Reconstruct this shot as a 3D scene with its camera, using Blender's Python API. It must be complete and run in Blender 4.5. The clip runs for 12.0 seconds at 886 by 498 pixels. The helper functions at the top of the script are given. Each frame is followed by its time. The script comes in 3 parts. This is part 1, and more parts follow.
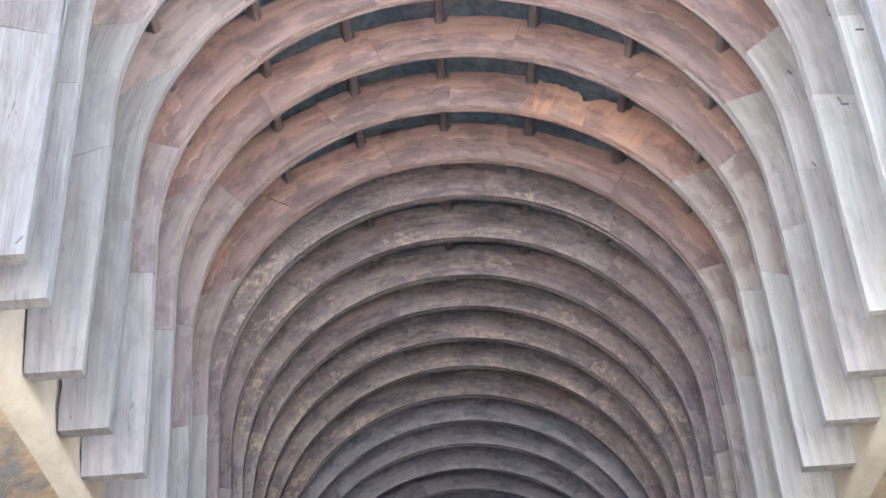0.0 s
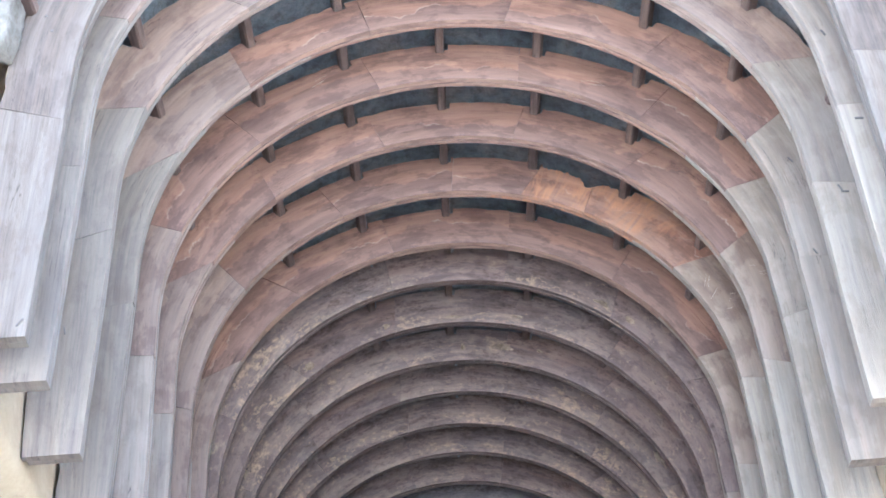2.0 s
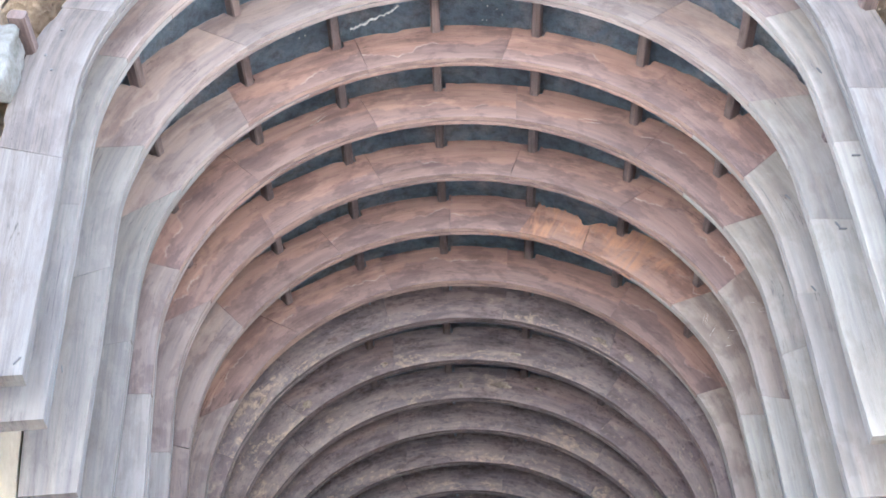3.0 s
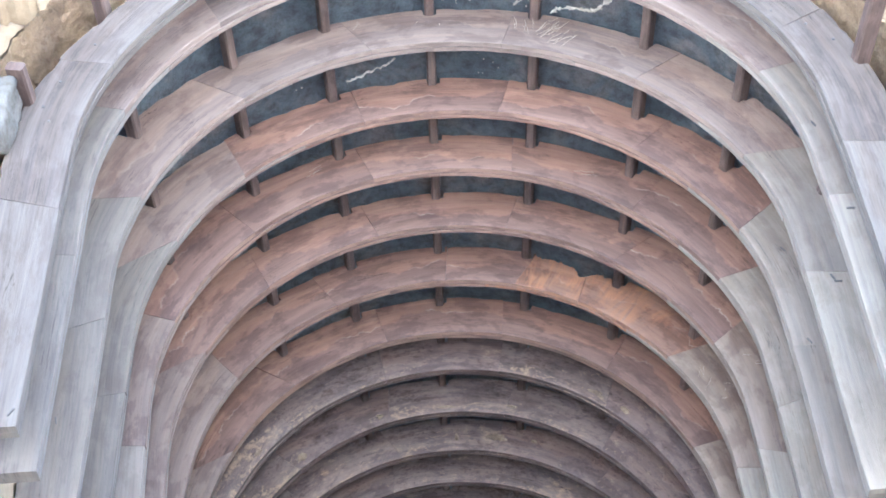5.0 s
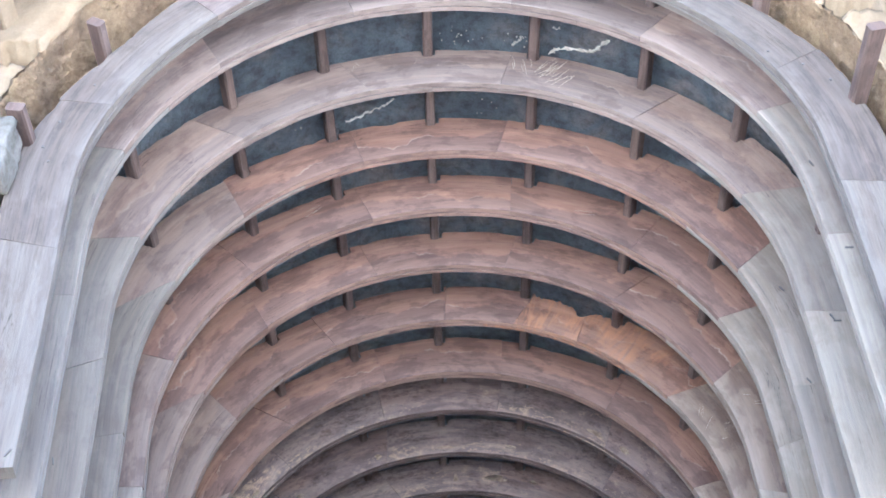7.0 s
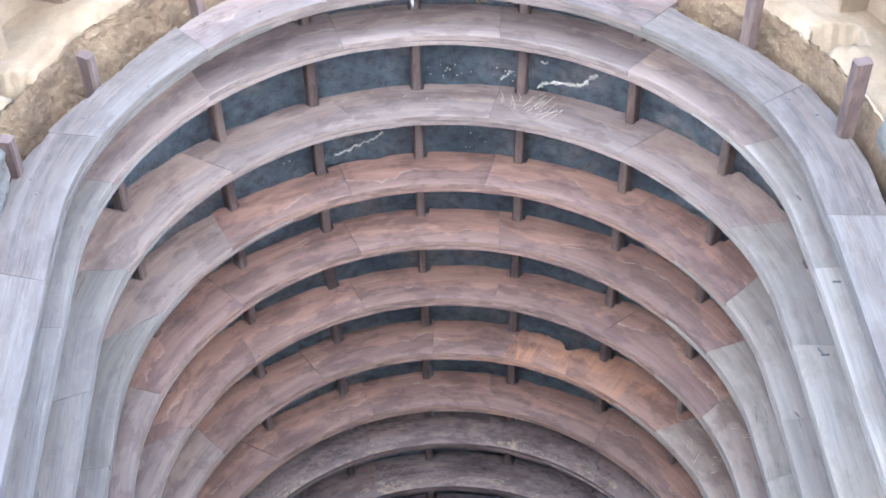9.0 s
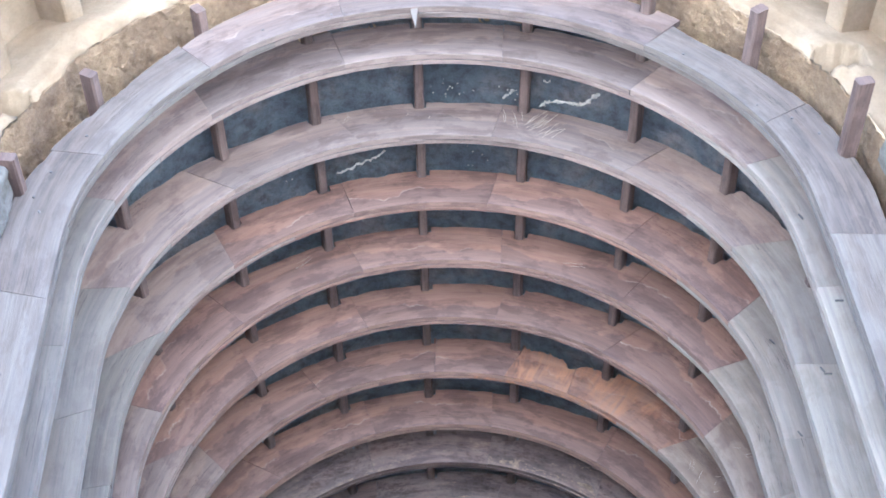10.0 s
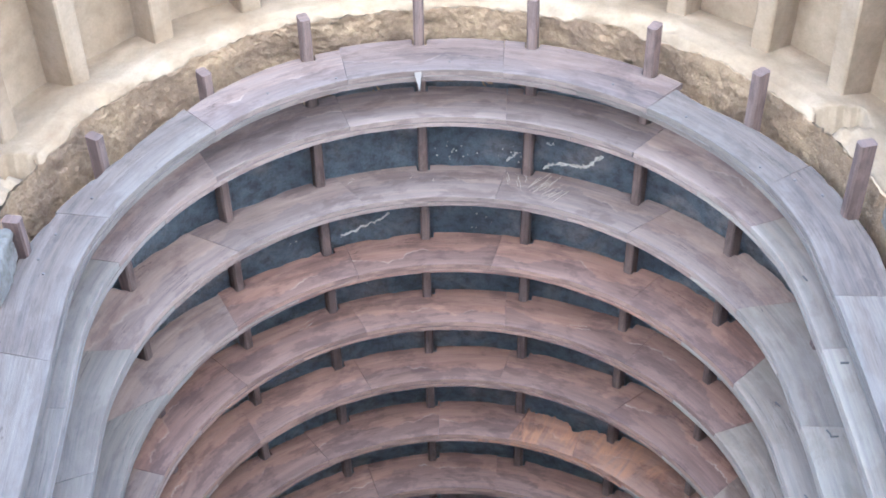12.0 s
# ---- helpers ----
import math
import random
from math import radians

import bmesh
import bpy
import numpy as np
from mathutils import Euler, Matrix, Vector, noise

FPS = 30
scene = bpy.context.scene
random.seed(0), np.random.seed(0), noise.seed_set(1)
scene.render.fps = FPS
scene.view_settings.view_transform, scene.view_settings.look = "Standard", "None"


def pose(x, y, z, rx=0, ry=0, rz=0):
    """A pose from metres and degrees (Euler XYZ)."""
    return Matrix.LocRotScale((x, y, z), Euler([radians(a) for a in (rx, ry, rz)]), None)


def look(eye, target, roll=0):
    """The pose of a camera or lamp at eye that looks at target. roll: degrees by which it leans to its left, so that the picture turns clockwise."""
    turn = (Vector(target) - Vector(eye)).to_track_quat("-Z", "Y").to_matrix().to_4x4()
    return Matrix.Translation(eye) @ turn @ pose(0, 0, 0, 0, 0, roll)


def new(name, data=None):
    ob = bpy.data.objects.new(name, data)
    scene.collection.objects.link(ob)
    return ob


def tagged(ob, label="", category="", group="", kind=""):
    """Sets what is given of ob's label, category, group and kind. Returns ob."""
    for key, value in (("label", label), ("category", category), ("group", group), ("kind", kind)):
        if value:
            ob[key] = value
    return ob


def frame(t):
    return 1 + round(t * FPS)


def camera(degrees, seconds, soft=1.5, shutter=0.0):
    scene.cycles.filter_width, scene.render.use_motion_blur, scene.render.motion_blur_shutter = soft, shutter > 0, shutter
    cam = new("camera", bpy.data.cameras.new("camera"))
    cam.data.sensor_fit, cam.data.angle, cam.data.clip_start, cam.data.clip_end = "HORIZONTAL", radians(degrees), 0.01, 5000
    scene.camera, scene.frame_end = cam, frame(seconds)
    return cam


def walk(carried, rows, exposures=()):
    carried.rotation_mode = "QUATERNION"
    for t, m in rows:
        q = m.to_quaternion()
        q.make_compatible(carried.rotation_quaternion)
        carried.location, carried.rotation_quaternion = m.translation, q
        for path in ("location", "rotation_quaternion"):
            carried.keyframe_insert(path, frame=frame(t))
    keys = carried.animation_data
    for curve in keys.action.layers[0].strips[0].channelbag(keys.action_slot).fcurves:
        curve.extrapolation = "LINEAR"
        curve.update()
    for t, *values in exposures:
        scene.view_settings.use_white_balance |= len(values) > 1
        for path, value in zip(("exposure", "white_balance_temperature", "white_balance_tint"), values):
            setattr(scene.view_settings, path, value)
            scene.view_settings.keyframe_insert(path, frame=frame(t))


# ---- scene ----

# ---------------------------------------------------------------- camera: stands on the forecourt and tilts up
cam = camera(35.5, 12.0, soft=1.7)
EYE = (-0.319, 0.0, 1.6)
ROWS = [
    (0.0, 124.386, 4.009, 1.547),
    (0.5, 124.754, 3.834, 1.381),
    (1.0, 125.565, 3.813, 1.390),
    (1.5, 126.644, 3.754, 1.381),
    (2.0, 127.886, 3.706, 1.405),
    (2.5, 128.755, 3.747, 1.401),
    (3.0, 129.445, 3.809, 1.389),
    (3.5, 130.041, 3.791, 1.333),
    (5.5, 131.952, 3.862, 1.194),
    (6.0, 132.287, 3.866, 1.279),
    (6.5, 132.708, 3.859, 1.286),
    (7.0, 133.210, 3.897, 1.171),
    (9.0, 134.559, 4.136, 0.733),
    (9.5, 134.843, 4.152, 0.791),
    (10.0, 135.321, 4.019, 0.745),
    (10.5, 136.013, 3.924, 0.775),
    (11.0, 136.765, 3.871, 0.804),
    (11.5, 137.517, 3.881, 0.826),
    (12.0, 137.899, 3.911, 0.868),
]
walk(cam, [(t, pose(*EYE, rx, ry, rz)) for t, rx, ry, rz in ROWS], [(0.0, 4.55, 4370, 6), (3.5, 4.57, 4280, 6), (6.5, 4.38, 4230, 7), (9.0, 4.4, 4160, 8), (12.0, 4.15, 4100, 8)])

# ---------------------------------------------------------------- light: open shade under a bright sky
world = bpy.data.worlds.new("sky")
scene.world = world
world.use_nodes = True
SUN_ELEVATION, SUN_TURN = 64.0, 72.0
wn, wl = world.node_tree.nodes, world.node_tree.links
sky = wn.new("ShaderNodeTexSky")
sky.sky_type, sky.sun_disc = "NISHITA", False
sky.sun_elevation, sky.sun_rotation = radians(SUN_ELEVATION), radians(SUN_TURN)
sky.dust_density, sky.air_density = 3.0, 1.0
wn["Background"].inputs["Strength"].default_value = 0.05
wl.new(sky.outputs["Color"], wn["Background"].inputs["Color"])

sun_data = bpy.data.lights.new("sun", "SUN")
sun_data.energy, sun_data.angle, sun_data.color = 5.0, radians(0.6), (1.0, 0.95, 0.87)
sun = new("sun", sun_data)
sa, se = radians(SUN_TURN), radians(SUN_ELEVATION)
sun.matrix_world = look((40 * math.sin(sa) * math.cos(se), 40 * math.cos(sa) * math.cos(se), 40 * math.sin(se)), (0, 0, 0))


# ---------------------------------------------------------------- materials
def nodes_of(name, rough=0.85):
    m = bpy.data.materials.new(name)
    m.use_nodes = True
    n, l = m.node_tree.nodes, m.node_tree.links
    b = n["Principled BSDF"]
    b.inputs["Roughness"].default_value = rough
    b.inputs["Specular IOR Level"].default_value = 0.25
    return m, n, l, b


def noise_of(n, l, vector, scale, detail=6.0, rough=0.6, distortion=0.0):
    t = n.new("ShaderNodeTexNoise")
    t.inputs["Scale"].default_value, t.inputs["Detail"].default_value = scale, detail
    t.inputs["Roughness"].default_value, t.inputs["Distortion"].default_value = rough, distortion
    l.new(vector, t.inputs["Vector"])
    return t.outputs["Fac"]


def ramp_of(n, l, value, stops):
    r = n.new("ShaderNodeValToRGB")
    while len(r.color_ramp.elements) < len(stops):
        r.color_ramp.elements.new(0.5)
    for e, (at, colour) in zip(r.color_ramp.elements, stops):
        e.position, e.color = at, (*colour, 1) if len(colour) == 3 else colour
    l.new(value, r.inputs["Fac"])
    return r.outputs["Color"]


def blend_of(n, l, kind, factor, a, b):
    m = n.new("ShaderNodeMix")
    m.data_type, m.blend_type = "RGBA", kind
    if isinstance(factor, float):
        m.inputs["Factor"].default_value = factor
    else:
        l.new(factor, m.inputs["Factor"])
    for value, slot in ((a, 6), (b, 7)):
        if isinstance(value, tuple):
            m.inputs[slot].default_value = (*value, 1)
        else:
            l.new(value, m.inputs[slot])
    return m.outputs[2]


def scaled(n, l, vector, scale, offset=None):
    m = n.new("ShaderNodeMapping")
    m.inputs["Scale"].default_value = scale
    l.new(vector, m.inputs["Vector"])
    if offset is not None:
        l.new(offset, m.inputs["Location"])
    return m.outputs["Vector"]


def bump_of(n, l, b, height, strength, distance):
    u = n.new("ShaderNodeBump")
    u.inputs["Strength"].default_value, u.inputs["Distance"].default_value = strength, distance
    l.new(height, u.inputs["Height"])
    l.new(u.outputs["Normal"], b.inputs["Normal"])


def wood(name, dark, mid, light, stain, flake=None, flakes=0.62, grain=0.6, tide=0.0, drip=None, wear=0.36, lip=0.3):
    """Old timber: grain along the plank, blotches, rain stains and, where given, flaking crust."""
    m, n, l, b = nodes_of(name)
    uv = n.new("ShaderNodeTexCoord").outputs["UV"]
    info = n.new("ShaderNodeObjectInfo")
    comb = n.new("ShaderNodeCombineXYZ")
    mul = n.new("ShaderNodeMath")
    mul.operation = "MULTIPLY"
    mul.inputs[1].default_value = 37.0
    l.new(info.outputs["Random"], mul.inputs[0])
    l.new(mul.outputs[0], comb.inputs[0])
    l.new(mul.outputs[0], comb.inputs[2])
    shift = comb.outputs[0]
    fine = noise_of(n, l, scaled(n, l, uv, (3.0, 75.0, 1.0), shift), 1.0, 6.0, 0.7, 0.5)
    broad = noise_of(n, l, scaled(n, l, uv, (1.1, 5.0, 1.0), shift), 1.0, 6.0, 0.62, 1.0)
    blot = noise_of(n, l, scaled(n, l, uv, (2.6, 5.2, 1.0), shift), 1.0, 10.0, 0.66, 0.25)
    speck = noise_of(n, l, scaled(n, l, uv, (70.0, 110.0, 1.0), shift), 1.0, 3.0, 0.7)
    body = ramp_of(n, l, broad, [(0.3, dark), (0.5, mid), (0.72, light)])
    streak = noise_of(n, l, scaled(n, l, uv, (0.4, 17.0, 1.0), shift), 1.0, 5.0, 0.6, 0.3)
    tone = ramp_of(n, l, fine, [(0.3, (1 - grain,) * 3), (0.5, (1.0,) * 3), (0.72, (1 + 0.4 * grain,) * 3)])
    colour = blend_of(n, l, "MULTIPLY", 0.9, body, tone)
    colour = blend_of(n, l, "MULTIPLY", 0.8, colour, ramp_of(n, l, streak, [(0.34, (0.8, 0.8, 0.84)), (0.5, (1, 1, 1)), (0.66, (1.14, 1.11, 1.06))]))
    colour = blend_of(n, l, "MULTIPLY", 0.8, colour, ramp_of(n, l, speck, [(0.27, (0.66, 0.64, 0.63)), (0.38, (1, 1, 1)), (0.66, (1, 1, 1)), (0.75, (1.3, 1.26, 1.2))]))
    # drying cracks along the grain, in patches
    gate_n = noise_of(n, l, scaled(n, l, uv, (1.7, 6.0, 1.0), shift), 1.0, 4.0, 0.6, 0.2)
    for along, across, wide, low in ((0.5, 14.0, 0.005, 0.54), (1.0, 30.0, 0.006, 0.55)):
        split_n = noise_of(n, l, scaled(n, l, uv, (along, across, 1.0), shift), 1.0, 3.0, 0.5, 0.6)
        split_c = ramp_of(n, l, split_n, [(0.5 - wide, (1, 1, 1)), (0.5, (0.42, 0.39, 0.38)), (0.5 + wide, (1, 1, 1))])
        colour = blend_of(n, l, "MULTIPLY", ramp_of(n, l, gate_n, [(low, (0, 0, 0)), (low + 0.06, (1, 1, 1))]), colour, split_c)
    edge = n.new("ShaderNodeSeparateXYZ")
    l.new(uv, edge.inputs[0])
    worn = ramp_of(n, l, edge.outputs[1], [(0.02, (wear,) * 3), (0.06, (wear * 0.6,) * 3), (0.17, (0, 0, 0))])
    colour = blend_of(n, l, "MIX", worn, colour, blend_of(n, l, "MIX", 0.45, light, (0.34, 0.30, 0.255)))
    # underside of the plank painted paler, as the soffit catches bounced light
    lit_soffit = ramp_of(n, l, edge.outputs[1], [(0.80, (0, 0, 0)), (0.81, (lip,) * 3)])
    colour = blend_of(n, l, "MIX", lit_soffit, colour, blend_of(n, l, "MULTIPLY", 1.0, tone, blend_of(n, l, "MIX", 0.5, light, (0.32, 0.28, 0.23))))
    patch = ramp_of(n, l, blot, [(0.49, (0, 0, 0)), (0.56, (0.75, 0.75, 0.75)), (0.7, (1, 1, 1))])
    colour = blend_of(n, l, "MIX", patch, colour, blend_of(n, l, "MULTIPLY", 0.85, colour, stain))
    if flake:
        crust = noise_of(n, l, scaled(n, l, uv, (15.0, 24.0, 1.0), shift), 1.0, 9.0, 0.78, 0.1)
        zone = noise_of(n, l, scaled(n, l, uv, (1.6, 4.5, 1.0), shift), 1.0, 4.0, 0.6, 0.3)
        both = n.new("ShaderNodeMath")
        both.operation = "MULTIPLY_ADD"
        both.inputs[1].default_value = 0.55
        l.new(zone, both.inputs[0])
        lower = n.new("ShaderNodeMath")
        lower.operation = "MULTIPLY_ADD"
        lower.inputs[1].default_value = -0.28
        l.new(edge.outputs[1], lower.inputs[0])
        l.new(crust, lower.inputs[2])
        l.new(lower.outputs[0], both.inputs[2])
        mask = ramp_of(n, l, both.outputs[0], [(flakes + 0.13, (0, 0, 0)), (flakes + 0.24, (0.9, 0.9, 0.9))])
        pits = ramp_of(n, l, both.outputs[0], [(0.56, (0.56, 0.52, 0.52)), (0.7, (1, 1, 1))])
        colour = blend_of(n, l, "MULTIPLY", 1.0, colour, pits)
        colour = blend_of(n, l, "MIX", mask, colour, flake)
    if drip:
        run = noise_of(n, l, scaled(n, l, uv, (11.0, 2.0, 1.0), shift), 1.0, 9.0, 0.72, 0.9)
        where = noise_of(n, l, scaled(n, l, uv, (3.4, 3.0, 1.0), shift), 1.0, 3.0, 0.6, 0.4)
        wash = blend_of(n, l, "MULTIPLY", 1.0, ramp_of(n, l, run, [(0.4, (0, 0, 0)), (0.6, (0.85, 0.85, 0.85))]), ramp_of(n, l, where, [(0.42, (0.12, 0.12, 0.12)), (0.56, (1, 1, 1))]))
        colour = blend_of(n, l, "MIX", wash, colour, drip)
    if tide:
        split = n.new("ShaderNodeSeparateXYZ")
        l.new(uv, split.inputs[0])
        wave = noise_of(n, l, scaled(n, l, uv, (1.5, 0.4, 1.0), shift), 1.0, 8.0, 0.58, 0.2)
        level = n.new("ShaderNodeMath")
        level.operation = "MULTIPLY_ADD"
        level.inputs[1].default_value = 0.62
        l.new(wave, level.inputs[0])
        l.new(split.outputs[1], level.inputs[2])
        dry = ramp_of(n, l, level.outputs[0], [(0.495, (0, 0, 0)), (0.515, (1, 1, 1))])
        line = ramp_of(n, l, level.outputs[0], [(0.496, (0, 0, 0)), (0.505, (tide,) * 3), (0.515, (0, 0, 0))])
        gate = ramp_of(n, l, noise_of(n, l, scaled(n, l, uv, (2.3, 1.0, 1.0), shift), 1.0, 5.0, 0.7, 0.2), [(0.52, (0, 0, 0)), (0.66, (0.9, 0.9, 0.9))])
        wet = blend_of(n, l, "MULTIPLY", tide, colour, (0.80, 0.77, 0.83))
        colour = blend_of(n, l, "MIX", dry, wet, blend_of(n, l, "MULTIPLY", tide, colour, (1.22, 1.08, 1.0)))
        colour = blend_of(n, l, "MIX", blend_of(n, l, "MULTIPLY", 1.0, line, gate), colour, (0.42, 0.34, 0.27))
    vary = n.new("ShaderNodeHueSaturation")
    value = n.new("ShaderNodeMapRange")
    value.inputs["To Min"].default_value, value.inputs["To Max"].default_value = 0.94, 1.06
    l.new(info.outputs["Random"], value.inputs["Value"])
    l.new(value.outputs[0], vary.inputs["Value"])
    l.new(colour, vary.inputs["Color"])
    l.new(vary.outputs["Color"], b.inputs["Base Color"])
    bump_of(n, l, b, blend_of(n, l, "ADD", 0.6, fine, speck), 0.55, 0.006)
    return m


def rock(name, dark, mid, light, scale=1.0, depth=0.03, mottle=0.7):
    """Weathered basalt with dust and stains."""
    m, n, l, b = nodes_of(name, 0.95)
    at = n.new("ShaderNodeTexCoord").outputs["Object"]
    big = noise_of(n, l, at, 0.9 * scale, 5.0, 0.6, 0.6)
    mid_n = noise_of(n, l, at, 5.0 * scale, 8.0, 0.7)
    fine = noise_of(n, l, at, 38.0 * scale, 5.0, 0.7)
    colour = ramp_of(n, l, big, [(0.33, dark), (0.5, mid), (0.68, light)])
    colour = blend_of(n, l, "MULTIPLY", mottle, colour, ramp_of(n, l, mid_n, [(0.32, (0.55, 0.5, 0.45)), (0.55, (1, 1, 1)), (0.75, (1.2, 1.18, 1.12))]))
    colour = blend_of(n, l, "MULTIPLY", 0.7 * mottle, colour, ramp_of(n, l, fine, [(0.3, (0.6, 0.58, 0.55)), (0.6, (1.1, 1.1, 1.1))]))
    l.new(colour, b.inputs["Base Color"])
    bump_of(n, l, b, blend_of(n, l, "ADD", 0.5, mid_n, fine), 0.8, depth)
    return m


GREY = wood("weathered_grey_wood", (0.14, 0.112, 0.088), (0.168, 0.137, 0.11), (0.198, 0.164, 0.133), (0.82, 0.81, 0.83), grain=0.22, wear=0.15, lip=0.5)
LEG_GREY = wood("pale_grey_wood", (0.182, 0.146, 0.117), (0.218, 0.178, 0.144), (0.256, 0.212, 0.174), (0.82, 0.8, 0.8), grain=0.22, wear=0.15, lip=0.5)
# front rib's grey and brown: darker copies, the overhang's shade put into the colour
SHADE_GREY = wood("shaded_grey_wood", (0.088, 0.068, 0.053), (0.11, 0.087, 0.069), (0.134, 0.109, 0.088), (0.76, 0.74, 0.74), grain=0.34, tide=0.12, wear=0.2)
FRONT_BROWN = wood("shaded_mauve_brown_wood", (0.1, 0.072, 0.056), (0.126, 0.093, 0.074), (0.154, 0.117, 0.095), (0.66, 0.64, 0.65), grain=0.28, tide=0.35, wear=0.18)
LIGHT = wood("light_beige_grey_wood", (0.232, 0.187, 0.139), (0.268, 0.22, 0.167), (0.305, 0.254, 0.197), (0.84, 0.81, 0.78), grain=0.18, wear=0.22, lip=0.5)
BEIGE = wood("beige_grey_wood", (0.19, 0.15, 0.114), (0.222, 0.178, 0.137), (0.256, 0.209, 0.164), (0.82, 0.78, 0.75), grain=0.18, wear=0.25, lip=0.45)
# pale wood of the front rib, darkened the same way in place of shade
SHADE_PALE = wood("shaded_pale_wood", (0.104, 0.082, 0.065), (0.126, 0.102, 0.081), (0.15, 0.124, 0.1), (0.82, 0.79, 0.77), grain=0.32, wear=0.2)
BROWN = wood("red_brown_wood", (0.145, 0.088, 0.063), (0.19, 0.118, 0.085), (0.235, 0.15, 0.108), (0.58, 0.58, 0.64), grain=0.16, tide=0.7, wear=0.16)
GREY_BROWN = wood("grey_brown_wood", (0.162, 0.116, 0.09), (0.2, 0.146, 0.114), (0.24, 0.179, 0.142), (0.68, 0.65, 0.66), grain=0.18, tide=0.4, wear=0.18, lip=0.4)
MAUVE = wood("mauve_brown_wood", (0.128, 0.095, 0.076), (0.162, 0.122, 0.099), (0.198, 0.152, 0.125), (0.64, 0.62, 0.63), grain=0.22, tide=0.45, wear=0.18)
PALE_BROWN = wood("pale_brown_wood", (0.168, 0.118, 0.085), (0.21, 0.152, 0.112), (0.255, 0.193, 0.146), (0.66, 0.61, 0.6), grain=0.18, wear=0.5, lip=0.6)
ORANGE = wood("orange_brown_wood", (0.16, 0.092, 0.064), (0.212, 0.124, 0.084), (0.262, 0.157, 0.106), (0.55, 0.5, 0.52), grain=0.2, tide=0.4, drip=(0.32, 0.162, 0.08), wear=0.2)
CRUST = wood("flaking_dark_wood", (0.135, 0.094, 0.076), (0.182, 0.132, 0.108), (0.228, 0.17, 0.141), (0.57, 0.59, 0.65), (0.33, 0.23, 0.15), 0.665, grain=0.16, wear=0.12, lip=0.12)
# far ribs: flaking wood made cooler and paler, haze painted into its colour
DEEP = wood("haze_grey_wood", (0.155, 0.125, 0.114), (0.205, 0.169, 0.154), (0.25, 0.21, 0.19), (0.62, 0.65, 0.71), (0.29, 0.235, 0.18), 0.68, grain=0.16, wear=0.12, lip=0.1)
DULL_BROWN = wood("dull_brown_wood", (0.135, 0.094, 0.076), (0.18, 0.129, 0.105), (0.222, 0.164, 0.134), (0.56, 0.57, 0.63), (0.30, 0.225, 0.15), 0.7, grain=0.16, tide=0.4, wear=0.12, lip=0.2)
BEAM = wood("dark_purlin_wood", (0.088, 0.057, 0.043), (0.12, 0.08, 0.062), (0.156, 0.107, 0.084), (0.62, 0.6, 0.62), grain=0.35, wear=0.1, lip=0.0)
# sooty rock, its darks lifted to blue-grey to paint in lens haze
HAZED_SOOT_ROCK = rock("hazed_soot_rock", (0.112, 0.122, 0.132), (0.162, 0.17, 0.176), (0.27, 0.235, 0.21), 2.2, 0.12, 0.9)
ROUGH_ROCK = rock("rough_brown_rock", (0.23, 0.155, 0.092), (0.32, 0.22, 0.125), (0.43, 0.30, 0.165), 2.6, 0.1)
CREAM_ROCK = rock("dusty_cream_rock", (0.205, 0.142, 0.08), (0.238, 0.172, 0.102), (0.285, 0.215, 0.138), 1.6, 0.012, 0.35)
LEDGE_ROCK = rock("yellow_cream_rock", (0.40, 0.31, 0.195), (0.46, 0.365, 0.24), (0.52, 0.425, 0.295), 0.7, 0.015, 0.3)
OCHRE_ROCK = rock("stained_ochre_rock", (0.20, 0.165, 0.13), (0.44, 0.30, 0.15), (0.52, 0.395, 0.225), 1.6)
EARTH = rock("dry_earth", (0.46, 0.40, 0.32), (0.55, 0.49, 0.40), (0.62, 0.56, 0.47), 0.4)


# ---------------------------------------------------------------- mesh helpers
def part(name, bm, material, parent=None, label="", smooth=False):
    """Links a bmesh as one mesh object, under a thing or a part."""
    me = bpy.data.meshes.new(name)
    bmesh.ops.recalc_face_normals(bm, faces=bm.faces)
    bm.to_mesh(me)
    bm.free()
    for mat in material if isinstance(material, (list, tuple)) else (material,):
        me.materials.append(mat)
    if smooth:
        for f in me.polygons:
            f.use_smooth = True
    ob = new(name, me)
    if parent is not None:
        ob.parent = parent
    if label:
        ob["label"] = label
    return ob


def thing(name, label, category, group="", kind=""):
    return tagged(new(name), label, category, group, kind)


def grid_sheet(rows, bm=None):
    """A sheet of quads through rows of points."""
    bm = bm or bmesh.new()
    vs = [[bm.verts.new(q) for q in r] for r in rows]
    for a, b in zip(vs, vs[1:]):
        for i in range(len(a) - 1):
            bm.faces.new((a[i], a[i + 1], b[i + 1], b[i]))
    return bm


def rough(v, size, amount):
    """A point moved by rock-like noise."""
    d = noise.noise_vector(Vector(v) * size) * amount + noise.noise_vector(Vector(v) * size * 3.1) * amount * 0.4
    return Vector(v) + d


# ---------------------------------------------------------------- the vault: plan in metres
R_IN, R_OUT, ZC, Z_END = 2.205, 2.62, 7.45, 5.575
THICK = 0.095
BACKS = [5.7, 6.105, 6.864, 7.575, 8.224, 8.913, 9.634, 10.389, 10.976, 11.695, 12.407, 13.036, 13.712]
while len(BACKS) < 24:
    BACKS.append(BACKS[-1] + 0.69 + 0.04 * math.sin(len(BACKS) * 2.3))
LEG = ZC - Z_END
ARC = math.pi * 2.4
TOTAL = 2 * LEG + ARC
R_ROCK = 2.72
MOUTH = 5.38
Y_END = BACKS[-1] + 1.2


def spread(h):
    """The eastern legs lean outwards at mid height; h metres below the springing."""
    return 0.03 * math.exp(-((h - 0.4) / 0.9) ** 2)


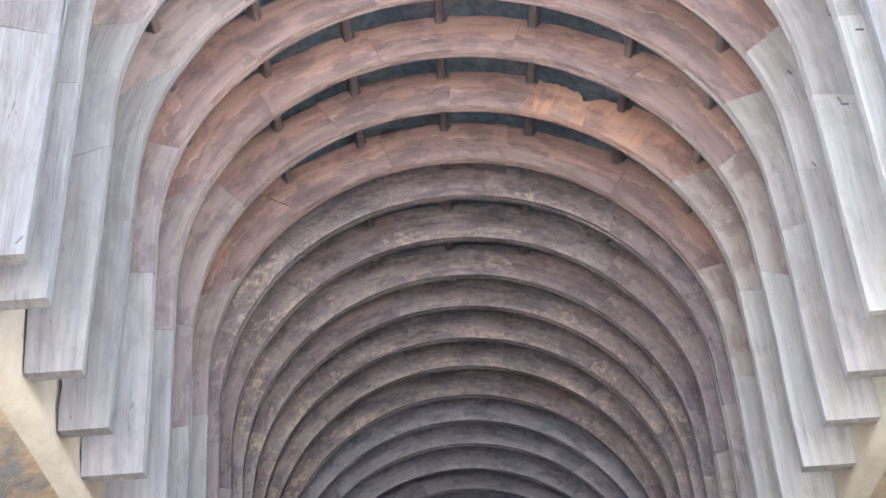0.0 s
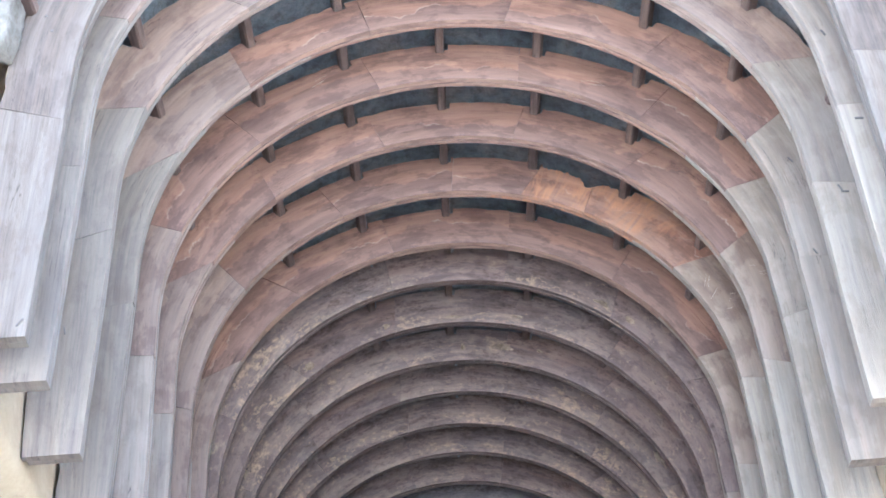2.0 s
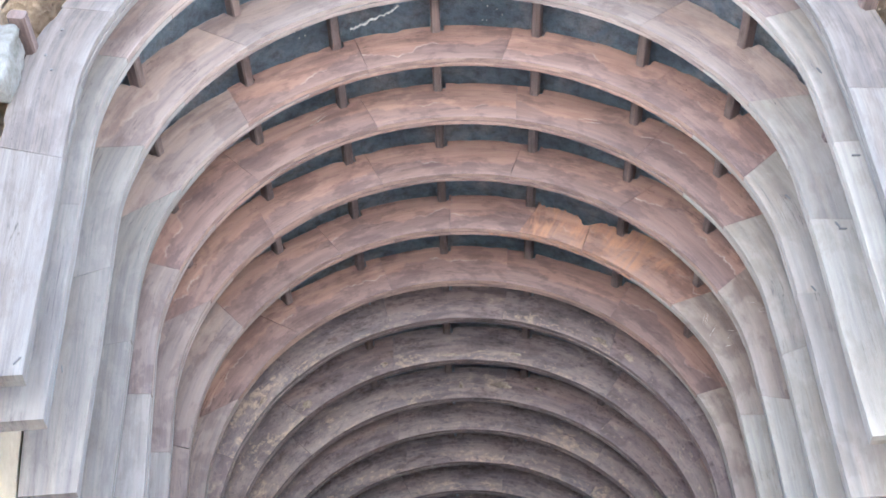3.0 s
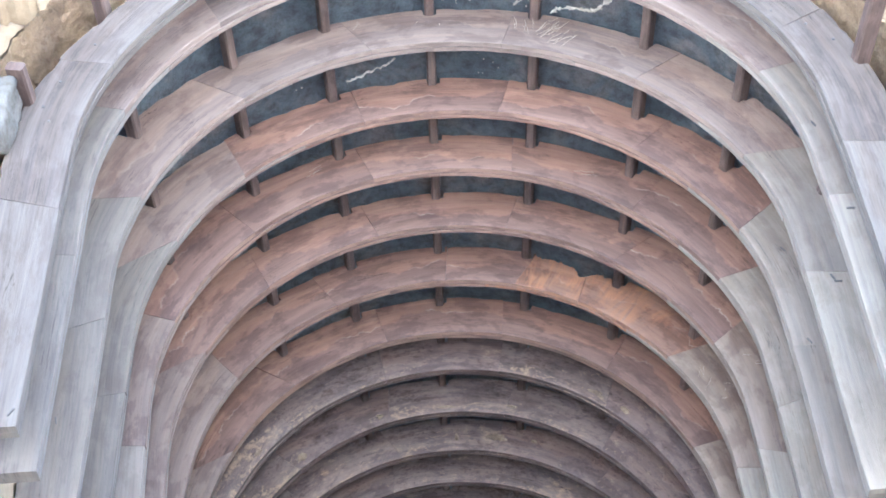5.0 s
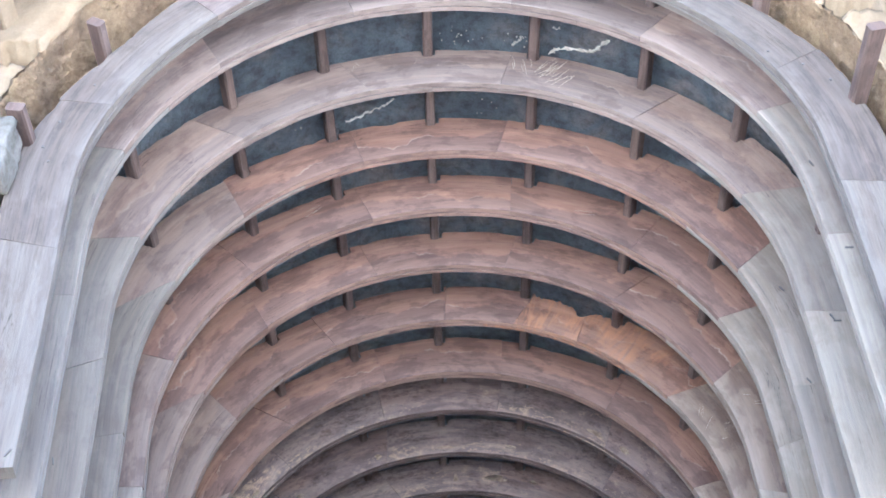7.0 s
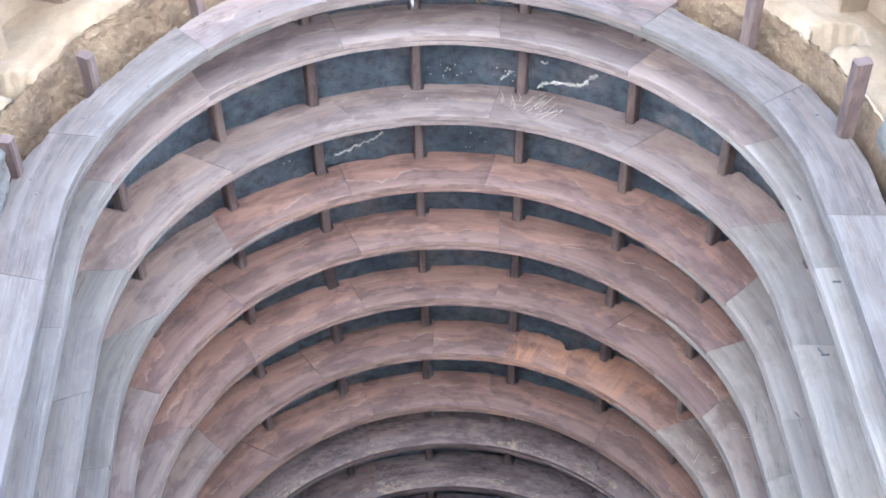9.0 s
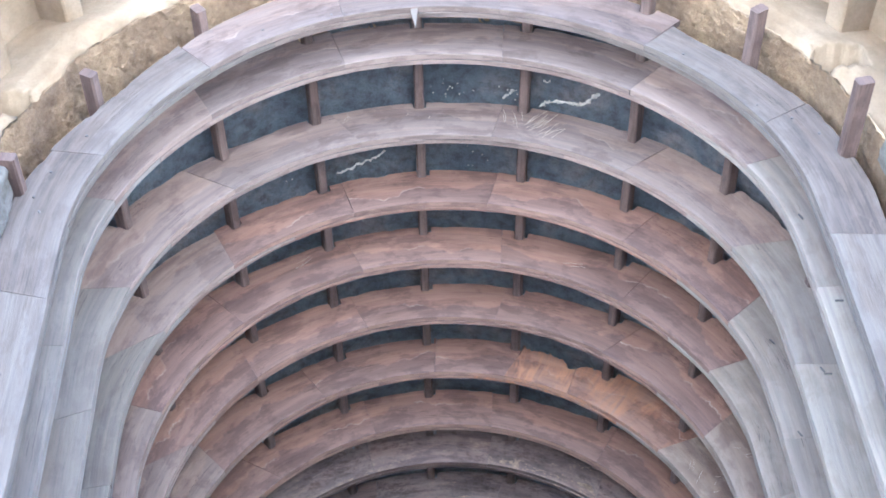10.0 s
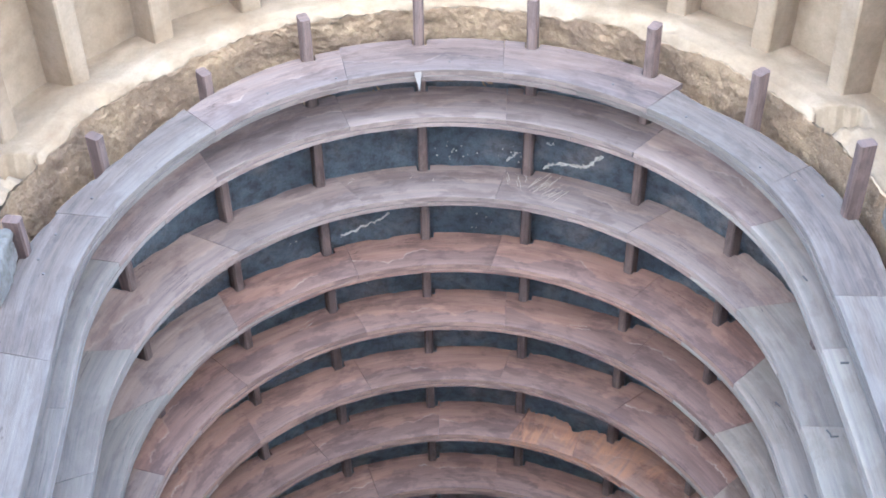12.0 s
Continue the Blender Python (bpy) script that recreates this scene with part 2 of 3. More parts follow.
def on_rib(s, r_in, r_out, u, swell=0.0, splay=0.02):
    """Point of the rib's outline: s metres along it from its left foot, u from 0 (inner edge) to 1 (outer edge)."""
    if s < LEG or s > TOTAL - LEG:
        side, h = (-1, LEG - s) if s < LEG else (1, s - (TOTAL - LEG))
        x_in = r_in + (spread(h) if side > 0 else splay * h)
        x_out = r_out + swell - (swell + 0.01) * h / LEG
        return Vector((side * (x_in + (x_out - x_in) * u), 0, ZC - h))
    a = -math.pi / 2 + (s - LEG) / ARC * math.pi
    k = min(1.0, max(0.0, (abs(a) - 0.45) / 0.5))
    r_out += swell * k * k * (3 - 2 * k)
    r_in += spread((a - math.pi / 2) * -2.4) if a > 0.2 else 0.0
    r = r_in + (r_out - r_in) * u
    return Vector((math.sin(a) * r, 0, ZC + math.cos(a) * r))


def way_at(a):
    """Way along the rib at an angle from the crown; beyond 90 degrees it goes down the leg."""
    if abs(a) <= 90:
        return LEG + ARC * (a + 90) / 180
    return LEG - (abs(a) - 90) * 0.0385 if a < 0 else TOTAL - LEG + (a - 90) * 0.0385


def belly(s):
    """The front rib is deeper inwards over one haunch."""
    return 0.05 * math.exp(-(((s - LEG) / ARC * 180 - 38) / 24) ** 2)


PURLINS = ((-78.5, 5.33), (-57, 5.42), (-35.7, 5.44), (-18.3, 5.27), (0, 5.2), (18.2, 5.2), (38, 5.21), (57, 5.19), (80.2, 5.05))


NOTCH = 0.05


def notch(s, depth):
    """Depth of the seat cut into a rib's upper edge for a purlin."""
    for q, _ in PURLINS:
        if abs(s - way_at(q)) < NOTCH:
            return depth
    return 0.0


def chips(s, seed):
    """Small breaks along a rib's upper edge."""
    a = noise.noise((s * 5.0, seed * 3.7, 1.0)) + 0.7 * noise.noise((s * 13.0, seed * 1.9, 4.0))
    return 0.035 * max(0.0, a - 0.22)


def plank(name, s0, s1, y_back, material, parent, slant0=0.0, slant1=0.0, r_in=R_IN, r_out=R_OUT, thick=THICK, worn=0.006, seed=0, bite=None, swell=0.0, splay=0.02):
    """One curved board of a rib, with chamfered edges and a worn outer edge."""
    bm = bmesh.new()
    uv = bm.loops.layers.uv.new("UVMap")
    steps = max(3, int((s1 - s0) / (0.012 if bite is broken_edge else 0.045)))
    seat = 0.06 + 0.035 * noise.noise((y_back * 3.1, 0.5, 0.5)) ** 2
    gap, c = 0.0016, 0.0045
    w = r_out - r_in
    section = [(0, c), (c / w, 0), (1 - c / w, 0), (1, c), (1, thick - c), (1 - c / w, thick), (c / w, thick), (0, thick - c)]
    across = [0]
    for k in range(8):
        a, b = section[k], section[(k + 1) % 8]
        across.append(across[-1] + math.hypot((a[0] - b[0]) * w, a[1] - b[1]))
    rings = []
    first, last = s0 + gap + slant0 * 0.5, s1 - gap + slant1 * 0.5
    marks = [i / steps for i in range(steps + 1)]
    for q, _ in PURLINS:
        for e in (-NOTCH - 0.001, -NOTCH + 0.001, NOTCH - 0.001, NOTCH + 0.001):
            k = (way_at(q) + e - first) / (last - first)
            if 0.001 < k < 0.999:
                marks.append(k)
    for k in sorted(marks):
        ring = []
        for u, y in section:
            sa = s0 + gap + slant0 * (u - 0.5)
            sb = s1 - gap + slant1 * (u - 0.5)
            s = sa + (sb - sa) * k
            uu = u
            if u > 0.5:
                uu -= (worn / w) * (1 + noise.noise((s * 2.2, seed * 7.3, 0))) * 2
                uu -= chips(s, seed) / w
                cut = notch(s, seat)
                uu -= max(cut, bite(s) if bite else 0.0) / w
            else:
                uu -= belly(s) / w if seed < 11 or 500 <= seed < 511 else 0.0
                uu += (0.004 / w) * noise.noise((s * 3.0, seed * 3.1, 5))
            q = on_rib(s, r_in, r_out, uu, swell, splay)
            q.y = y_back - thick + y + 0.0012 * noise.noise((s * 1.3, seed * 5.7, 9))
            ring.append((bm.verts.new(q), s, (u - uu) * w if u > 0.5 else 0.0))
        rings.append(ring)
    for a, b in zip(rings, rings[1:]):
        for k in range(8):
            j = (k + 1) % 8
            f = bm.faces.new((a[k][0], a[j][0], b[j][0], b[k][0]))
            for loop, (s, v) in zip(f.loops, ((a[k][1], across[k] - a[k][2]), (a[j][1], across[k + 1] - a[j][2]), (b[j][1], across[k + 1] - b[j][2]), (b[k][1], across[k] - b[k][2]))):
                loop[uv].uv = (s, v)
    for ring in (rings[0], rings[-1]):
        f = bm.faces.new([v for v, _, _ in ring])
        for loop, (u, y) in zip(f.loops, section):
            loop[uv].uv = (y, u * w)
    return part(name, bm, material, parent)


# ---------------------------------------------------------------- structure: rock
def rock_profile(r, inner_leg, n=90):
    """Arch of radius r with straight walls down to the ledge."""
    pts = [(-r - 0.02, ZC - inner_leg * k / 6) for k in range(6, 0, -1)]
    pts += [(r * math.sin(a), ZC + r * math.cos(a)) for a in [radians(-90 + 180 * k / n) for k in range(n + 1)]]
    pts += [(r + 0.02, ZC - inner_leg * k / 6) for k in range(1, 7)]
    return pts


def rough_barrel(name, r, leg, y0, y1, step, material, amount, size, label):
    prof = rock_profile(r, leg)
    rows = []
    count = max(2, int((y1 - y0) / step))
    for j in range(count + 1):
        y = y0 + (y1 - y0) * j / count
        rows.append([rough((x, y, z), size, amount) for x, z in prof])
    return tagged(part(name, grid_sheet(rows), material, smooth=True), label, "rock vault", kind="structure")


rough_barrel("vault_rock", R_ROCK, LEG, MOUTH + 0.68, Y_END, 0.2, HAZED_SOOT_ROCK, 0.05, 1.6, "soot-blackened rock-cut barrel vault above the timber ribs")
R_MOUTH = 2.735


def chiselled(v):
    """Rock left rough by the chisel."""
    return rough(rough(rough(v, 2.4, 0.03), 9.0, 0.018), 27.0, 0.016)


def mouth_rock():
    prof = rock_profile(R_MOUTH, LEG, 380)
    rows = [[chiselled((x, MOUTH + 0.05 + 0.7 * j / 36, z)) for x, z in prof] for j in range(37)]
    tagged(part("vault_mouth_rock", grid_sheet(rows), ROUGH_ROCK), "rough chiselled brown rock rim at the vault's mouth", "rock vault", kind="structure")


mouth_rock()


def annulus_point(q, r):
    """Way q along the arch outline (degrees, beyond 90 straight down in metres x 30) at radius r."""
    if abs(q) <= 90:
        return r * math.sin(radians(q)), ZC + r * math.cos(radians(q))
    side = 1 if q > 0 else -1
    return side * r, ZC - (abs(q) - 90) / 30


def facade_rim():
    """Dusty rock face round the mouth, broken along its inner edge, with a mortise cut in each shoulder."""
    rows = []
    for i in range(40):
        row = []
        for k in range(361):
            q = -135 + 270 * k / 360
            if i == 0:
                x, z = annulus_point(q, R_MOUTH + 0.012)
                row.append(chiselled((x, MOUTH + 0.05, z)))
                continue
            r = R_MOUTH + 0.03 + 0.61 * (i - 1) / 38
            x, z = annulus_point(q, r)
            y = MOUTH + 0.16 * max(0, i / 39 - 0.25)
            edge = max(0.0, 1 - (i - 1) / 6)
            v = rough((x, y, z), 2.2, 0.03)
            chip = max(0.0, noise.noise((x * 3.1, 2.0, z * 3.1)) + 0.5 * noise.noise((x * 9, 2.0, z * 9)))
            v.y += 0.14 * chip * edge
            if 2.5 < abs(x) < 2.82 and 8.46 < z < 8.66:
                v.y += 0.3
            row.append(v)
        rows.append(row)
    return tagged(part("wall_facade_rim", grid_sheet(rows), CREAM_ROCK, smooth=True), "dusty cream rock rim around the vault's mouth, with broken edge", "rock wall", kind="structure")


facade_rim()

# outer great arch, cut further out into the cliff, and the cliff's face
R_GREAT, Y_FRONT = 3.36, 3.95
rough_barrel("great_arch_rock", R_GREAT, ZC, Y_FRONT, 5.6, 0.08, CREAM_ROCK, 0.03, 1.5, "pale rock soffit of the great outer arch")


def cliff_face():
    rows = []
    for i in range(12):
        k = i / 11
        row = []
        for j in range(121):
            q = -90 - ZC * 30 + (180 + 2 * ZC * 30) * j / 120
            x, z = annulus_point(q, R_GREAT)
            far_x, far_z = (max(-16, min(16, x * 9)), 17.0 if abs(q) < 60 else max(0, min(17, z * 2 - (abs(q) - 60) * 0.1)))
            if abs(q) > 90:
                far_z = z * 17 / ZC if z > 0 else 0
            row.append(rough((x + (far_x - x) * k ** 1.4, Y_FRONT - 0.2 * k, z + (far_z - z) * k ** 1.4), 0.8, 0.12 * min(1, k * 3)))
        rows.append(row)
    return tagged(part("wall_cliff", grid_sheet(rows), CREAM_ROCK, smooth=True), "pale basalt cliff face around the cave", "cliff", kind="structure")


cliff_face()


def box_bm(x0, x1, y0, y1, z0, z1):
    bm = bmesh.new()
    bmesh.ops.create_cube(bm, size=1)
    for v in bm.verts:
        v.co = Vector((x0 + (v.co.x + 0.5) * (x1 - x0), y0 + (v.co.y + 0.5) * (y1 - y0), z0 + (v.co.z + 0.5) * (z1 - z0)))
    return bm


tagged(part("cliff_top", box_bm(-16, 16, 4.0, Y_END + 4, 16.6, 17.2), CREAM_ROCK), "pale rock top of the cliff", "cliff", kind="structure")
tagged(part("wall_end", box_bm(-8, 8, Y_END - 0.1, Y_END + 0.6, 0, 12), HAZED_SOOT_ROCK), "soot-dark rock end wall of the hall", "rock wall", kind="structure")
ground = bmesh.new()
bmesh.ops.create_grid(ground, x_segments=60, y_segments=60, size=300)
tagged(part("ground", ground, EARTH), "dry tan earth and rock before the cave", "ground", kind="structure")


def side_ledge(side, name):
    """Cream wall at the feet of the ribs, its rounded fillet, and the yellow-brown recess under it."""
    prof = [(R_ROCK, ZC - LEG * 0.35), (R_ROCK - 0.085, Z_END + 0.5), (R_ROCK - 0.1, Z_END + 0.16), (R_ROCK - 0.115, Z_END + 0.02), (R_ROCK - 0.11, Z_END - 0.05), (R_ROCK - 0.07, Z_END - 0.09), (R_ROCK + 0.02, Z_END - 0.12)]
    low = [(R_ROCK + 0.02, Z_END - 0.12), (R_ROCK + 0.22, Z_END - 0.2), (R_ROCK + 0.3, Z_END - 0.5), (R_ROCK + 0.3, Z_END - 1.6), (R_ROCK + 0.3, 0.0)]
    count = 90
    ys = [MOUTH - 0.02 + (Y_END - MOUTH) * j / count for j in range(count + 1)]
    rows = [[rough((side * x, y, z), 1.4, 0.02) for x, z in prof] for y in ys]
    tagged(part(name, grid_sheet(rows), LEDGE_ROCK, smooth=True), "smooth cream rock ledge behind the feet of the ribs", "rock ledge", kind="structure")
    rows = [[rough((side * x, y, z), 1.4, 0.02) for x, z in low] for y in ys]
    tagged(part(name.replace("ledge", "lower"), grid_sheet(rows), OCHRE_ROCK, smooth=True), "stained ochre rock wall below the ledge", "rock wall", kind="structure")


side_ledge(-1, "wall_ledge_west")
side_ledge(1, "wall_ledge_east")


# ---------------------------------------------------------------- carved rafters under the great arch
def rafter(q, r0, r1, y0, y1, half, name, material):
    """A square beam along the vault at q degrees from the crown."""
    bm = bmesh.new()
    uv = bm.loops.layers.uv.new("UVMap")
    c = 0.012
    w, h = half, r1 - r0
    section = [(-w + c, 0), (w - c, 0), (w, c), (w, h - c), (w - c, h), (-w + c, h), (-w, h - c), (-w, c)]
    sa, ca = math.sin(radians(q)), math.cos(radians(q))
    n = max(2, int((y1 - y0) / 0.35))
    rings, ys = [], []
    for i in range(n + 1):
        y = y0 + (y1 - y0) * i / n
        wob = 0.006 * noise.noise((q, y * 1.7, 3))
        ring = []
        for a, b in section:
            r = r0 + b + wob
            ring.append(bm.verts.new((sa * r + ca * (a + wob), y, ZC + ca * r - sa * (a + wob))))
        rings.append(ring)
        ys.append(y)
    for i in range(n):
        for k in range(8):
            j = (k + 1) % 8
            f = bm.faces.new((rings[i][k], rings[i][j], rings[i + 1][j], rings[i + 1][k]))
            for loop, (s, v) in zip(f.loops, ((ys[i], k), (ys[i], k + 1), (ys[i + 1], k + 1), (ys[i + 1], k))):
                loop[uv].uv = (s, v * 0.06)
    for ring in (rings[0], rings[-1]):
        f = bm.faces.new(ring)
        for loop, (a, b) in zip(f.loops, section):
            loop[uv].uv = (a, b)
    return part(name, bm, material)


for q in (-87, -74.5, -61.8, -49, -35.8, -23, -10, 3, 15, 25.5, 36.5, 49.3, 61.5, 74, 86):
    tagged(rafter(q, 3.06, 3.4, Y_FRONT + 0.1, 5.5, 0.075, "stone_rafter", CREAM_ROCK), "pale carved stone rafter under the great arch", "rafter", "stone rafters of the great arch")

# ---------------------------------------------------------------- purlins lying in notches on the ribs
for q, y0 in PURLINS:
    if abs(q) < 85:
        tagged(rafter(q, 2.525, 2.635, y0, Y_END - 0.2, 0.037, "purlin", BEAM), "dark brown timber purlin notched into the ribs", "purlin", "purlins of the vault")

# ---------------------------------------------------------------- timber ribs
JOINTS = (-99, -70, -41.5, -14, 14.4, 42, 69.5, 98.5)
SHIFTED = (-113, -85, -55, -27, 2.6, 17.5, 31, 60, 88)


def arch_rib(i, y_back):
    """Two layers of curved boards with staggered joints."""
    r = random.Random(100 + i)
    rib = thing("arch_rib", RIB_LABELS.get(i, "curved rib of dark flaking planks under the vault"), "arch rib", "timber ribs of the vault")
    r_in = R_IN + {0: 0.01, 2: 0.01, 3: 0.017, 4: 0.012}.get(i, 0.0) + r.uniform(-0.004, 0.004)
    rib.location.x = 0.014 if i > 2 else 0.0
    swell = (0.0, 0.05, 0.07, 0.08)[i] if i < 4 else 0.1
    splay = 0.03 if i < 4 else -0.006
    angles = [a + r.uniform(-1.5, 1.5) for a in (SHIFTED if i == 6 else JOINTS)]
    cuts = [0.0] + [way_at(a) for a in angles] + [TOTAL]
    slants = [0.0] + [r.choice((0.0, 0.04, -0.05, 0.12, -0.14)) for _ in angles] + [0.0]
    if i in (3, 5, 7):
        slants[2] = -0.55
    for k in range(len(cuts) - 1):
        bite = None
        if i == 6 and k in (6, 7):
            bite = broken_edge
        if i == 0 and k in (1, 2, 3, 6):
            bite = flat_back
        plank("plank", cuts[k], cuts[k + 1], y_back - BACK - r.uniform(0.0, 0.0015), rib_material(i, k, r), rib, slants[k], slants[k + 1], r_in + r.uniform(-0.004, 0.004), R_OUT + r.uniform(-0.012, 0.012), THICK - BACK, r.choice((0.002, 0.004, 0.008)), i * 11 + k, bite, swell, splay)
    mids = [0.0] + [way_at((a + b) / 2) for a, b in zip(angles, angles[1:])] + [TOTAL]
    for k in range(len(mids) - 1):
        plank("backing_plank", mids[k], mids[k + 1], y_back, backing_material(i, min(8, k + (k > 3)), r), rib, 0, 0, r_in + r.uniform(-0.003, 0.003), R_OUT - 0.02, BACK, 0.004, i * 11 + k + 500, flat_back if i == 0 else broken_edge if i == 6 else None, swell, splay)
    return rib


BACK = 0.045


def broken_edge(s):
    """Rotten upper edge between two purlins."""
    a = (s - LEG) / ARC * 180 - 90
    if not 19 < a < 38.5:
        return 0.0
    deep = 0.105 * math.exp(-((a - 30.4) / 1.7) ** 2)
    return (0.035 + deep + 0.07 * max(0.0, noise.noise((s * 7.0, 1.3, 0.4)) + noise.noise((s * 19.0, 4.3, 0.4)) * 0.6) + 0.045 * abs(noise.noise((s * 31.0, 7.7, 0.9))) + 0.02 * noise.noise((s * 70.0, 2.7, 5.9))) * min(1.0, (a - 19) / 1.5)


def flat_back(s):
    """The front rib's boards are cut flatter over the haunches."""
    a = (s - LEG) / ARC * 180 - 90
    if a < 0:
        return 0.16 * math.exp(-((a + 54) / 20) ** 2)
    return 0.11 * math.exp(-((a - 50) / 12) ** 2)


RIB_LABELS = {0: "front arch rib of grey weathered timber planks"}
for i in range(1, 5):
    RIB_LABELS[i] = "curved rib of planks, grey legs and brown crown"
for i in range(5, 8):
    RIB_LABELS[i] = "curved rib of red-brown planks with pale legs"


def rib_material(i, k, r):
    """Boards of each rib, from one foot (k = 0) over the crown to the other (k = 8)."""
    if i == 0:
        # front rib boards carry painted shade, darker than the same woods behind
        return (SHADE_PALE, SHADE_GREY, SHADE_GREY, FRONT_BROWN, FRONT_BROWN, FRONT_BROWN, SHADE_GREY, SHADE_GREY, SHADE_PALE)[k]
    if i <= 2:
        return (GREY, GREY, GREY_BROWN, MAUVE, MAUVE, MAUVE, GREY_BROWN, BEIGE, LIGHT)[k]
    if i <= 4:
        return (GREY if i == 3 else LEG_GREY, GREY if i == 3 else GREY_BROWN, GREY_BROWN if i == 3 else BROWN, BROWN, BROWN, BROWN, BROWN, BEIGE, BEIGE if i == 3 else LIGHT)[k]
    if i == 6:
        return (LEG_GREY, GREY_BROWN, GREY_BROWN, BROWN, BROWN, BROWN, ORANGE, ORANGE, PALE_BROWN, LIGHT)[k]
    if i <= 7:
        return (LEG_GREY, GREY_BROWN, BROWN, BROWN, BROWN, BROWN, BROWN, PALE_BROWN, LIGHT)[k]
    if k in (0, 1) and i < 10:
        return GREY_BROWN if k == 0 else DULL_BROWN
    if k in (7, 8) and i < 11:
        return PALE_BROWN if k == 8 else DULL_BROWN
    # from rib 15 on the wood colour holds the haze of distance
    return DEEP if i > 14 else DULL_BROWN if r.random() < 0.3 else CRUST


def backing_material(i, k, r):
    """Boards of the hidden layer, of which the lower edge shows."""
    m = rib_material(i, k, r)
    return BEIGE if m is LIGHT else m


RIBS = [arch_rib(i, y) for i, y in enumerate(BACKS)]


# ---------------------------------------------------------------- small things
VEIN = rock("pale_mineral", (0.50, 0.44, 0.34), (0.60, 0.54, 0.43), (0.68, 0.63, 0.53), 6.0, 0.01)
WHITE_STONE = rock("pale_rough_stone", (0.2, 0.175, 0.14), (0.255, 0.228, 0.188), (0.31, 0.28, 0.235), 4.0, 0.05)
# dark colour of the nail heads, also standing in for the dark of slots
IRON_AND_SLOT = wood("dark_iron_and_slot", (0.05, 0.045, 0.042), (0.07, 0.06, 0.055), (0.10, 0.085, 0.075), (0.7, 0.7, 0.7), grain=0.2)


def on_vault(q, y, lift):
    """Point on the rock vault, lift metres off its surface."""
    x, z = annulus_point(q, R_ROCK)
    v = rough((x, y, z), 1.6, 0.05)
    return v - Vector((math.sin(radians(q)), 0, math.cos(radians(q)))) * lift


def vein(path, width, seed):
    """A jagged raised ribbon of pale mineral along a crack; path in degrees and metres."""
    r = random.Random(seed)
    bm = bmesh.new()
    fine = []
    for (qa, ya), (qb, yb) in zip(path, path[1:]):
        for k in range(8):
            fine.append((qa + (qb - qa) * k / 8 + r.uniform(-0.22, 0.22), ya + (yb - ya) * k / 8 + r.uniform(-0.012, 0.012)))
    rings = []
    for n_, (q, y) in enumerate(fine):
        w = width * r.uniform(0.2, 1.2) * (0.35 if n_ in (0, len(fine) - 1) else 1)
        rings.append([bm.verts.new(on_vault(q - w * 5, y - w, 0.006)), bm.verts.new(on_vault(q, y, 0.014)), bm.verts.new(on_vault(q + w * 5, y + w, 0.006))])
    for a, b in zip(rings, rings[1:]):
        for k in (0, 1):
            bm.faces.new((a[k], a[k + 1], b[k + 1], b[k]))
    return tagged(part("mineral_vein", bm, VEIN), "jagged pale mineral vein along a crack in the rock vault", "vein", "mineral veins in the vault")


vein([(20.1, 6.85), (22.9, 6.77), (26.3, 6.74), (28.5, 6.68), (31.4, 6.54)], 0.02, 1)
vein([(-15.0, 7.49), (-11.9, 7.43), (-8.7, 7.37), (-5.9, 7.3)], 0.013, 2)
vein([(14.3, 6.8), (15.2, 6.74), (16.0, 6.7)], 0.014, 3)
vein([(20.9, 6.6), (22.6, 6.56)], 0.012, 4)


def mineral_specks():
    """Crumbs of pale mineral on the sooty rock."""
    r = random.Random(5)
    bm = bmesh.new()
    for q0, y0, count in ((15.3, 6.74, 16), (3.1, 6.72, 8), (-0.3, 7.03, 3), (5.9, 6.75, 6), (-24, 7.35, 8), (-38, 7.3, 8), (10, 7.4, 6), (-10, 8.0, 7), (25, 7.9, 6), (-30, 8.6, 8), (8, 9.3, 6)):
        for _ in range(count):
            c = on_vault(q0 + r.gauss(0, 1.4), y0 + r.gauss(0, 0.05), 0.005)
            bmesh.ops.create_icosphere(bm, subdivisions=1, radius=r.uniform(0.003, 0.008), matrix=Matrix.Translation(c) @ pose(0, 0, 0, r.uniform(0, 90), 0, r.uniform(0, 90)))
    tagged(part("mineral_specks", bm, VEIN), "pale mineral crumbs scattered on the sooty vault", "mineral crumbs", kind="stuff")


mineral_specks()


def stone_block(x, y, z, size, seed):
    """A lump of pale rough stone."""
    bm = bmesh.new()
    bmesh.ops.create_icosphere(bm, subdivisions=4, radius=1)
    for v in bm.verts:
        c = v.co.copy()
        m = max(abs(c.x), abs(c.y), abs(c.z))
        c = c.lerp(c / m, 0.8)
        c = Vector((c.x * size[0], c.y * size[1], c.z * size[2]))
        v.co = Vector((x, y, z)) + rough(c + Vector((seed, 0, 0)), 6.0, 0.03) - Vector((seed, 0, 0))
    return tagged(part("stone_block", bm, WHITE_STONE, smooth=True), "pale rough stone wedged beside the front rib", "stone", "pale stones beside the front rib")


stone_block(-2.66, 5.47, 7.7, (0.13, 0.13, 0.24), 3)
stone_block(2.78, 5.42, 7.55, (0.11, 0.12, 0.2), 8)


